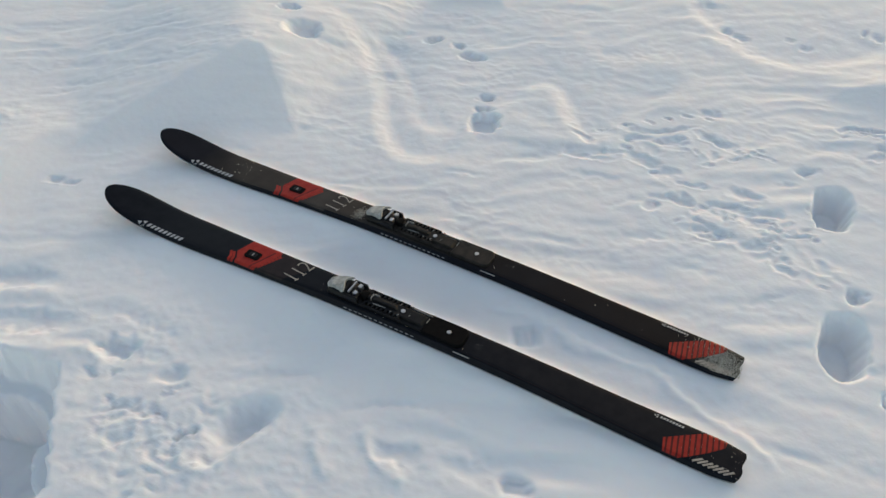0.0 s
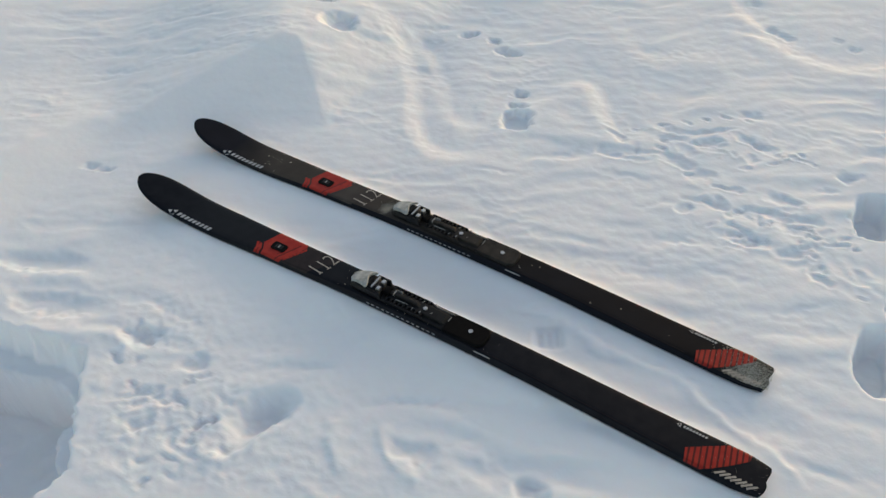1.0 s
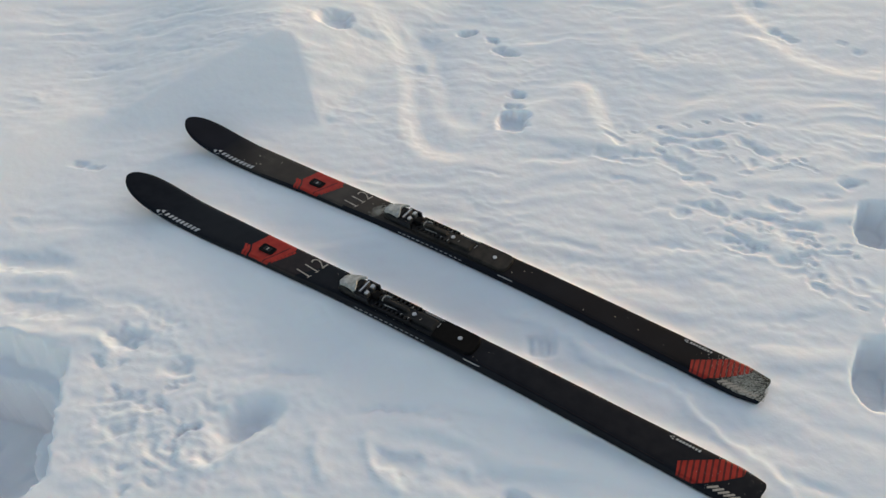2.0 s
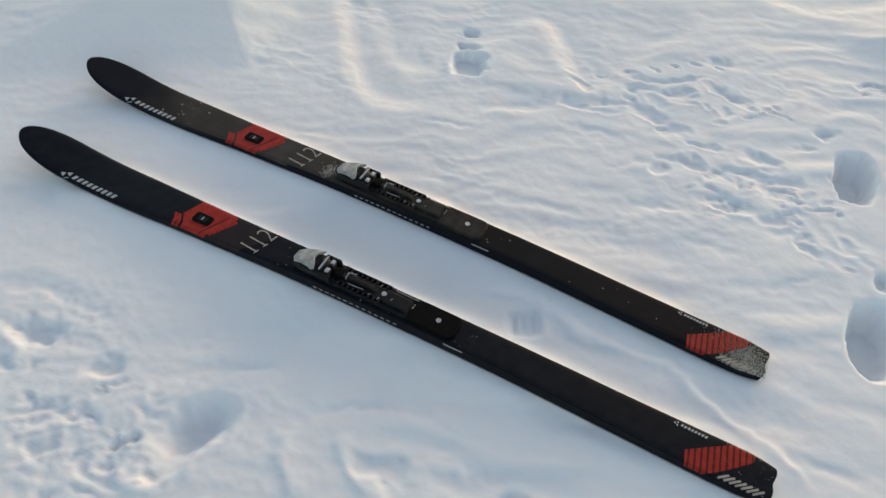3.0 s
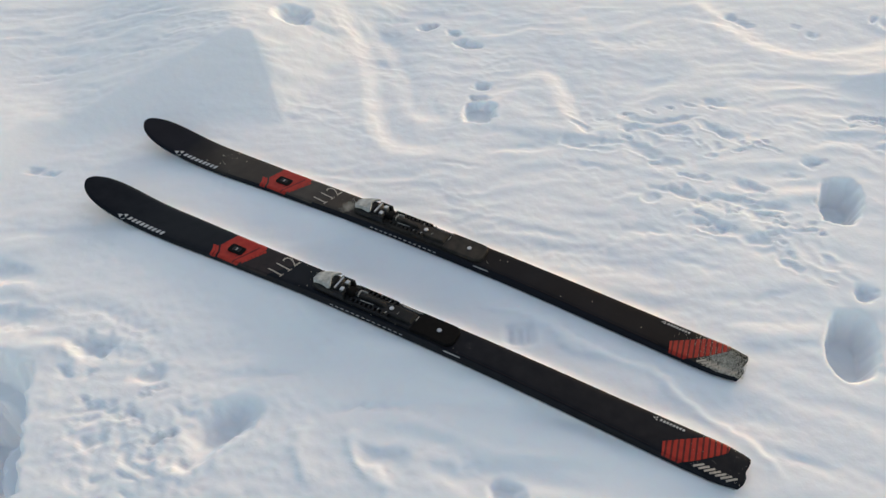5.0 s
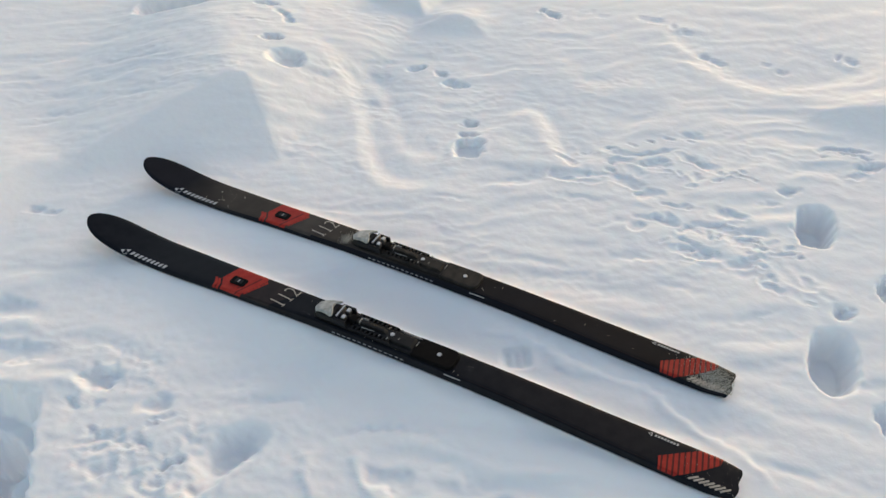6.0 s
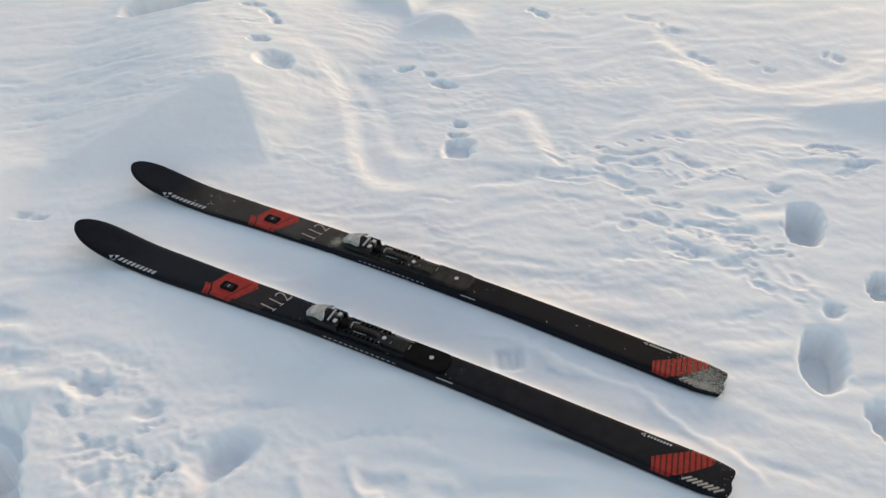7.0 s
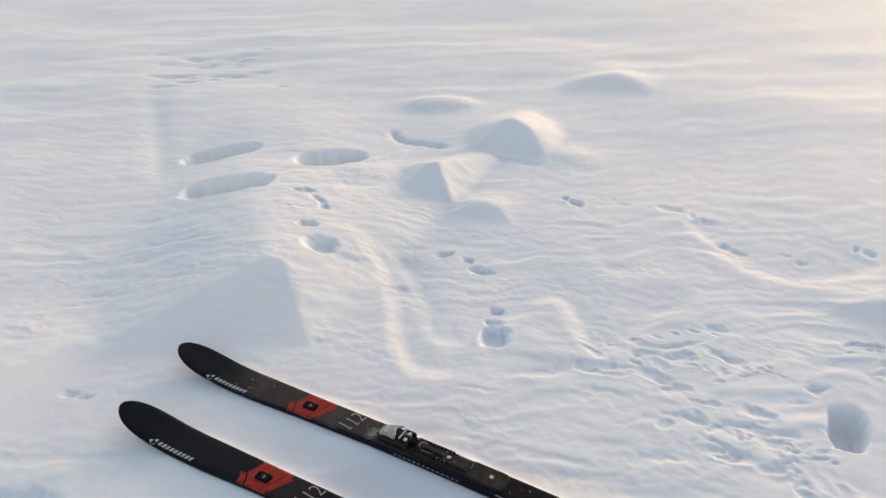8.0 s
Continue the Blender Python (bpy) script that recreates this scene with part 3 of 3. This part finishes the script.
def ski_edge(side):
    """One steel edge along the running surface."""
    bm = bmesh.new()
    rows = []
    for k in range(90):
        x = -1.06 + (0.70 + 1.06) * k / 89
        w, u = half_width(x), under(x)
        a, b = side * (w + 0.0008), side * (w - 0.002)
        rows.append([bm.verts.new((x, a, u - 0.0012)), bm.verts.new((x, a, u + 0.0018)), bm.verts.new((x, b, u + 0.0018)), bm.verts.new((x, b, u - 0.0012))])
    for a, b in zip(rows, rows[1:]):
        for k in range(4):
            bm.faces.new((a[k], a[(k + 1) % 4], b[(k + 1) % 4], b[k]))
    bm.faces.new(rows[0])
    bm.faces.new(list(reversed(rows[-1])))
    bmesh.ops.recalc_face_normals(bm, faces=bm.faces)
    return bm


def clip(poly, a, b, c):
    """The side of a polygon where a*x + b*y <= c."""
    out = []
    for p, q in zip(poly, poly[1:] + poly[:1]):
        dp, dq = a * p[0] + b * p[1] - c, a * q[0] + b * q[1] - c
        if dp <= 0:
            out.append(p)
        if dp * dq < 0:
            k = dp / (dp - dq)
            out.append((p[0] + (q[0] - p[0]) * k, p[1] + (q[1] - p[1]) * k))
    return out


def print_on(polys, lift=0.0005, step=0.02):
    """Flat artwork laid on the ski's top, cut into strips so that it follows the bend."""
    bm = bmesh.new()
    for poly in polys:
        lo, hi = min(p[0] for p in poly), max(p[0] for p in poly)
        n = max(1, math.ceil((hi - lo) / step))
        for k in range(n):
            piece = clip(clip(poly, 1, 0, lo + (hi - lo) * (k + 1) / n), -1, 0, -(lo + (hi - lo) * k / n))
            w = half_width(lo + (hi - lo) * (k + 0.5) / n)
            for low, high in ((-1.0, -0.88), (-0.88, -0.80), (-0.80, 0.80), (0.80, 0.88), (0.88, 1.0)):
                cell = clip(clip(piece, 0, 1, high * w), 0, -1, -low * w) if len(piece) > 2 else []
                if len(cell) > 2:
                    bm.faces.new([bm.verts.new((x, y, surface(x, y) + lift)) for x, y in cell])
    bmesh.ops.recalc_face_normals(bm, faces=bm.faces)
    bm.normal_update()
    flip = [f for f in bm.faces if f.normal.z < 0]
    bmesh.ops.reverse_faces(bm, faces=flip)
    return bm


def bar(x0, y0, x1, y1, w):
    """A stripe from one point to another."""
    k = math.hypot(x1 - x0, y1 - y0)
    nx, ny = -(y1 - y0) / k * w / 2, (x1 - x0) / k * w / 2
    return [(x0 + nx, y0 + ny), (x1 + nx, y1 + ny), (x1 - nx, y1 - ny), (x0 - nx, y0 - ny)]


def within(poly, edge=0.95):
    """Cut artwork off at the ski's shoulders."""
    x = sum(p[0] for p in poly) / len(poly)
    lim = half_width(x) * edge
    return clip(clip(poly, 0, 1, lim), 0, -1, lim)


def brand_bars(x0, y0, size, n, slant=0.35):
    """Plain slanted blocks in a row, for a maker's mark."""
    return [[(x, y0), (x + size * 0.72, y0), (x + size * (0.72 + slant), y0 + size), (x + size * slant, y0 + size)] for x in (x0 + size * 1.2 * k for k in range(n))]


def triangles(cx, cy, r):
    """Three small triangles set in a triangle."""
    out = []
    for k in range(3):
        a = radians(180 + 120 * k)
        mx, my = cx + r * 0.62 * math.cos(a), cy + r * 0.62 * math.sin(a)
        out.append([(mx + r * 0.52 * math.cos(a + radians(120 * j)), my + r * 0.52 * math.sin(a + radians(120 * j))) for j in range(3)])
    return out


def number_print(text, origin, right, up, size, lift=0.0006):
    """Numerals of the built-in font, laid on the ski."""
    cu = bpy.data.curves.new("numerals", "FONT")
    cu.body, cu.size, cu.resolution_u, cu.offset, cu.space_character = text, 1.0, 4, -0.014, 1.0
    ob = new("numerals", cu)
    me = bpy.data.meshes.new_from_object(ob.evaluated_get(bpy.context.evaluated_depsgraph_get()))
    bpy.data.objects.remove(ob)
    bm = bmesh.new()
    bm.from_mesh(me)
    feet = sorted(v.co.x for v in bm.verts if v.co.y < 0.02)
    stems = [feet[0]] + [b for a, b in zip(feet, feet[1:]) if b - a > 0.15]
    for x in stems[:2]:
        bm.faces.new([bm.verts.new((x + 0.03 + dx, dy, 0)) for dx, dy in ((-0.13, -0.02), (0.13, -0.02), (0.13, 0.015), (-0.13, 0.015))])
    for v in bm.verts:
        x = origin[0] + (v.co.x * right[0] + v.co.y * up[0]) * size
        y = origin[1] + (v.co.x * right[1] + v.co.y * up[1]) * size
        v.co = (x, y, surface(x, y) + lift)
    return bm


def block(x0, x1, y0, y1, z0, z1, bevel=0.002, top_scale=1.0, segments=2):
    """A bevelled block; top_scale narrows its upper face."""
    bm = bmesh.new()
    bmesh.ops.create_cube(bm, size=1)
    for v in bm.verts:
        k = top_scale if v.co.z > 0 else 1
        v.co = ((x0 + x1) / 2 + v.co.x * (x1 - x0) * k, (y0 + y1) / 2 + v.co.y * (y1 - y0) * k, z1 if v.co.z > 0 else z0)
    if bevel:
        bmesh.ops.bevel(bm, geom=list(bm.edges), offset=bevel, segments=segments, affect="EDGES", profile=0.6)
    return bm


def slab(outline, z0, z1, bevel=0.002):
    """A plate of any outline, its upper rim rounded."""
    bm = bmesh.new()
    f = bm.faces.new([bm.verts.new((x, y, z0)) for x, y in outline])
    up = bmesh.ops.extrude_face_region(bm, geom=[f])
    tops = [v for v in up["geom"] if isinstance(v, bmesh.types.BMVert)]
    for v in tops:
        v.co.z = z1
    bmesh.ops.recalc_face_normals(bm, faces=bm.faces)
    if bevel:
        edges = [e for e in bm.edges if all(abs(v.co.z - z1) < 1e-6 for v in e.verts)]
        bmesh.ops.bevel(bm, geom=edges, offset=bevel, segments=3, affect="EDGES", profile=0.5)
    return bm


def disc(cx, cy, z0, z1, r, bevel=0.0006):
    return slab([(cx + r * math.cos(2 * math.pi * k / 20), cy + r * math.sin(2 * math.pi * k / 20)) for k in range(20)], z0, z1, bevel)


def loft(rows, smooth_all=True):
    """A skin over closed rows of points, capped at both ends."""
    bm = bmesh.new()
    vs = [[bm.verts.new(p) for p in r] for r in rows]
    n = len(vs[0])
    for a, b in zip(vs, vs[1:]):
        for k in range(n):
            bm.faces.new((a[k], a[(k + 1) % n], b[(k + 1) % n], b[k]))
    bm.faces.new(vs[0])
    bm.faces.new(list(reversed(vs[-1])))
    bmesh.ops.recalc_face_normals(bm, faces=bm.faces)
    for f in bm.faces:
        f.smooth = smooth_all
    return bm


def rounded(x0, x1, y0, y1, r0, r1):
    """A plan outline with corners rounded by r0 at x0 and r1 at x1."""
    out = []
    for cx, cy, r, a in ((x1 - r1, y1 - r1, r1, 0), (x0 + r0, y1 - r0, r0, 90), (x0 + r0, y0 + r0, r0, 180), (x1 - r1, y0 + r1, r1, 270)):
        for k in range(7):
            t = radians(a + 15 * k)
            out.append((cx + r * math.cos(t), cy + r * math.sin(t)))
    return out


def arch(x, w, z0, h, n=12, lean=0.0):
    """A cross row: flat below, arched above."""
    return [(x + lean * math.sin(math.pi * k / n), w * math.cos(math.pi * k / n), z0 + h * math.sin(math.pi * k / n) ** 0.6) for k in range(n + 1)]


def build_binding(ski):
    z = top(-0.2)
    plate = part("base_plate", slab(rounded(-0.355, -0.055, -0.027, 0.027, 0.018, 0.004), z - 0.002, z + 0.006), BLACK, ski)
    # guide rail with cross ribs, between toe and heel plate
    part("guide_rail", block(-0.245, -0.065, -0.017, 0.017, z + 0.004, z + 0.013, 0.002, 0.9), BLACK, ski)
    for side in (-1, 1):
        for k in range(9):
            part("rib", block(-0.236 + 0.0125 * k, -0.2305 + 0.0125 * k, side * 0.020 - 0.005, side * 0.020 + 0.005, z + 0.005, z + 0.0145, 0.001), BLACK, plate)
        part("side_rail", block(-0.240, -0.125, side * 0.0265 - 0.0015, side * 0.0265 + 0.0015, z + 0.004, z + 0.013, 0.001), BLACK, plate)
    part("guide_ridge", block(-0.255, -0.145, -0.006, 0.006, z + 0.012, z + 0.020, 0.002, 0.85), BLACK, ski)
    # toe piece
    part("toe_housing", loft([arch(-0.352, 0.014, z + 0.002, 0.006), arch(-0.345, 0.024, z + 0.002, 0.016), arch(-0.325, 0.029, z + 0.002, 0.018),
                              arch(-0.300, 0.030, z + 0.002, 0.026), arch(-0.280, 0.029, z + 0.002, 0.026), arch(-0.262, 0.026, z + 0.002, 0.016), arch(-0.255, 0.024, z + 0.002, 0.008)]),
         BLACK, ski)
    plan = [(-0.353, -0.010), (-0.347, -0.018), (-0.332, -0.0175), (-0.314, -0.021), (-0.298, -0.0265), (-0.291, -0.024), (-0.295, -0.012), (-0.303, 0.001), (-0.302, 0.013), (-0.293, 0.022),
            (-0.292, 0.027), (-0.318, 0.027), (-0.340, 0.021), (-0.351, 0.010)]
    bm = slab(plan, z + 0.013, z + 0.021, 0.003)
    for v in bm.verts:
        v.co.z += 0.34 * (v.co.x + 0.356) - 12 * v.co.y ** 2
    lever = part("lever", bm, GREY, ski, "scuffed light grey plastic lever")
    part("lever_hinge", block(-0.306, -0.290, -0.016, 0.016, z + 0.020, z + 0.031, 0.003), BLACK, lever)
    part("cross_bar", block(-0.283, -0.278, -0.020, 0.020, z + 0.026, z + 0.031, 0.0012), STEEL, ski, "bare steel cross bar")
    for side in (-1, 1):
        part("clamp_jaw", block(-0.270, -0.258, side * 0.012 - 0.007, side * 0.012 + 0.007, z + 0.014, z + 0.029, 0.002, 0.85), STEEL, ski, "bare steel clamp jaw")
        part("side_cheek", block(-0.292, -0.250, side * 0.025 - 0.004, side * 0.025 + 0.004, z + 0.004, z + 0.024, 0.002, 0.9), BLACK, ski)
    part("bumper", block(-0.252, -0.232, -0.012, 0.012, z + 0.010, z + 0.024, 0.003, 0.85), RUBBER, ski)
    for x0, y0, x1, y1, w in ((-0.222, -0.006, -0.223, 0.010, 0.003), (-0.222, 0.010, -0.206, 0.012, 0.0022), (-0.212, -0.013, -0.176, -0.011, 0.0016), (-0.160, -0.019, -0.158, -0.013, 0.002),
                              (-0.138, -0.019, -0.136, -0.013, 0.002), (-0.147, 0.013, -0.145, 0.019, 0.002), (-0.111, -0.007, -0.109, -0.001, 0.002)):
        part("scuff", slab(bar(x0, y0, x1, y1, w), z + 0.0125, z + 0.0152 if abs(y0) > 0.012 else z + 0.0215 if x0 < -0.2 and x1 < -0.205 else z + 0.0140, 0.0003), SCUFF, plate, "scraped pale edge")
    part("rail_screw", disc(-0.131, 0.001, z + 0.012, z + 0.0150, 0.0058), STEEL, ski, "bright screw head")
    part("channel_edge", slab([(-0.119, 0.028), (-0.110, 0.022), (-0.058, 0.0225), (-0.058, 0.0245), (-0.109, 0.0245), (-0.117, 0.030)], z + 0.005, z + 0.0095, 0.0006), SCUFF, ski)
    part("channel_edge", slab(bar(-0.061, -0.004, -0.0605, 0.010, 0.0016), z + 0.012, z + 0.0145, 0.0003), SCUFF, ski)
    # heel plate
    zh = top(0.0)
    heel = part("heel_plate", slab(rounded(-0.066, 0.046, -0.030, 0.030, 0.004, 0.018), zh - 0.002, zh + 0.009, 0.003), RUBBER, ski, "worn black heel plate")
    part("screw", disc(0.0, 0.0, zh + 0.0080, zh + 0.0102, 0.0058), STEEL, heel, "bright screw head")


def build_ski():
    ski = new("ski")
    body = part("body", ski_body(), TOPSHEET, ski)
    for side in (-1, 1):
        part("steel_edge", ski_edge(side), STEEL, ski)
        part("cap_line", print_on([bar(-0.02, side * 0.031, 0.30, side * 0.0335, 0.0012), bar(0.30, side * 0.0335, 0.52, side * 0.0365, 0.0012)], 0.0004), BROWN, body)
    # maker's mark on the shovel
    part("mark", print_on(triangles(-0.990, -0.047, 0.015), 0.0006), WHITE, body)
    part("mark", print_on(brand_bars(-0.974, -0.0480, 0.0125, 9), 0.0006), WHITE, body)
    # orange-red field with a dark plug
    field = [(-0.645, 0.047), (-0.548, 0.047), (-0.540, 0.030), (-0.580, -0.048), (-0.645, -0.049), (-0.649, -0.030), (-0.665, -0.008)]
    part("red_field", print_on([within(field)], 0.0005), RED, body, "orange-red printed field")
    for k in range(2):
        x = 0.0105 * k
        part("red_stripe", print_on([within([(-0.660 - x, -0.049), (-0.652 - x, -0.049), (-0.655 - x, -0.030), (-0.668 - x, -0.012), (-0.675 - x, -0.014), (-0.664 - x, -0.031)])], 0.0005), RED, body)
    part("brown_field", print_on([within([(-0.538, 0.030), (-0.545, 0.047), (-0.415, 0.043), (-0.485, -0.043), (-0.578, -0.047)])], 0.0004), BROWN, body)
    part("seam", print_on([within(bar(-0.596, -0.046, -0.560, 0.030, 0.0040)), within(bar(-0.600, -0.026, -0.590, -0.010, 0.003))], 0.0009), DARK_RED, body)
    word = []
    for k in range(7):
        q = k / 7
        cx, cy = -0.571 + 0.036 * q, -0.036 + 0.062 * q
        word.append(bar(cx, cy, cx + 0.0044, cy + 0.0077, 0.008))
    part("word_bars", print_on(word, 0.0009), RED, body)
    plug = part("plug", slab(rounded(-0.636, -0.588, -0.017, 0.011, 0.007, 0.007), top(-0.61) - 0.001, top(-0.61) + 0.003, 0.0012), RUBBER, ski, "dark square plug")
    part("plug_window", slab(rounded(-0.624, -0.600, -0.010, 0.004, 0.002, 0.002), top(-0.61) + 0.0028, top(-0.61) + 0.0036, 0.0003), BLACK, plug)
    part("plug_bar", slab(rounded(-0.614, -0.610, -0.008, 0.002, 0.001, 0.001), top(-0.61) + 0.0034, top(-0.61) + 0.0042, 0.0002), TICK, plug)
    # model number, read from the tail
    part("number", number_print("112", (-0.449, -0.038), (0.20, 0.64), (-0.92, 0.10), 0.076), BEIGE, body, "thin pale numerals")
    # scale beside the binding
    for k in range(14):
        x = -0.285 + 0.0152 * k
        w, low = half_width(x), under(x) + 0.42 * thick(x)
        part("tick", block(x, x + 0.0085, -w - 0.0006, -w * 0.96, low, low + 0.0032, 0), TICK, body)
    part("mark", print_on([bar(0.030, -0.0372, 0.074, -0.0372, 0.0014)], 0.0006), TICK, body)
    # tail: small mark, red ribbed field, pale bars
    part("mark", print_on(triangles(0.512, 0.0310, 0.0055), 0.0006), WHITE, body)
    part("mark", print_on(brand_bars(0.520, 0.0285, 0.0058, 8), 0.0006), WHITE, body)
    red = [(0.541, -0.015), (0.585, 0.016), (0.621, 0.041), (0.642, 0.045), (0.668, 0.044), (0.667, 0.025), (0.636, -0.005), (0.601, -0.035), (0.582, -0.046), (0.549, -0.047)]
    part("red_field", print_on([within(red, 0.95)], 0.0005), DARK_RED, body)
    for k in range(13):
        x = 0.5360 + 0.0124 * k
        strip = clip(clip([(p[0] + 0.19 * p[1], p[1]) for p in red], 1, 0, x + 0.0080), -1, 0, -x)
        if len(strip) > 2:
            part("red_stripe", print_on([within([(p[0] - 0.19 * p[1], p[1]) for p in strip], 0.95)], 0.0010), RED, body)
    for k in range(7):
        x, y = 0.612 + 0.0112 * k, -0.0385
        part("pale_bar", print_on([within(bar(x, y, x + 0.019, y + 0.0150, 0.0046), 0.95)], 0.0010), BEIGE, body)
    build_binding(ski)
    return ski


ski_near = build_ski()
ski_near.matrix_world = pose(0, 0.001, 0.005)
tagged(ski_near, "black touring ski with red panels lying on snow", "ski", "pair of skis")
ski_far = copy_thing(ski_near, pose(-0.067, 0.2755, 0, 0, 0, -1.07))
tagged(ski_far, "black touring ski with red panels and frosted tail", "ski", "pair of skis")

for ob in ski_far.children_recursive:      # the dust and painted sky sheen on this ski alone
    kind = ob.name.split(".")[0]
    dusty = {"body": DUST_SHEEN, "brown_field": DUST_SHEEN_BROWN, "base_plate": DUSTY_PLASTIC, "guide_rail": DUSTY_PLASTIC, "guide_ridge": DUSTY_PLASTIC, "rib": DUSTY_PLASTIC, "side_rail": DUSTY_PLASTIC, "heel_plate": DUSTY_PLASTIC}.get(kind)
    if dusty:
        ob.material_slots[0].link = "OBJECT"
        ob.material_slots[0].material = dusty
    if kind == "body":
        tagged(ob, "dusty black body with painted sky sheen")


def frost_patch(n, place, seed, ski, size=0.0011):
    """Grains of snow stuck to a ski's top, as one part."""
    rnd = random.Random(seed)
    bm = bmesh.new()
    while n:
        x, y, keep = place(rnd)
        if rnd.random() > keep or abs(y) > half_width(x) * 0.9:
            continue
        n -= 1
        s, z, a = size * rnd.uniform(0.5, 1.6), top(x) + 0.0004, rnd.uniform(0, 6.28)
        ring = [bm.verts.new((x + s * math.cos(a + 2.1 * k) * rnd.uniform(0.7, 1.3), y + s * math.sin(a + 2.1 * k), z - 0.0005)) for k in range(3)]
        tip = bm.verts.new((x, y, z + s * 0.7))
        for k in range(3):
            bm.faces.new((ring[k], ring[(k + 1) % 3], tip))
    return tagged(part("frost", bm, FROST, ski, "grains of snow frozen on"), kind="stuff")


def on_tail(rnd):
    x, y = rnd.uniform(0.55, 0.715), rnd.uniform(-0.045, 0.04)
    return x, y, math.exp(-((x - 0.668 + y * 0.5) / 0.045) ** 2 - ((y + 0.008) / 0.04) ** 4)


frost_patch(3000, on_tail, 3, ski_far, 0.0009)
frost_patch(40, lambda r: (r.uniform(0.58, 0.71), r.uniform(-0.04, 0.04), 1), 4, ski_near, 0.0010)
frost_patch(420, lambda r: (r.gauss(-0.376, 0.009), r.gauss(-0.008, 0.013), 1), 5, ski_far, 0.0009)
frost_patch(60, lambda r: (r.uniform(-0.4, 0.1), r.uniform(-0.034, 0.034), 1), 6, ski_near, 0.0011)
frost_patch(16, lambda r: (r.gauss(-0.84, 0.03), r.gauss(0.0, 0.03), 1), 7, ski_far, 0.0020)
frost_patch(11, lambda r: (r.uniform(0.05, 0.6), r.uniform(-0.035, 0.035), 1), 8, ski_far, 0.0012)
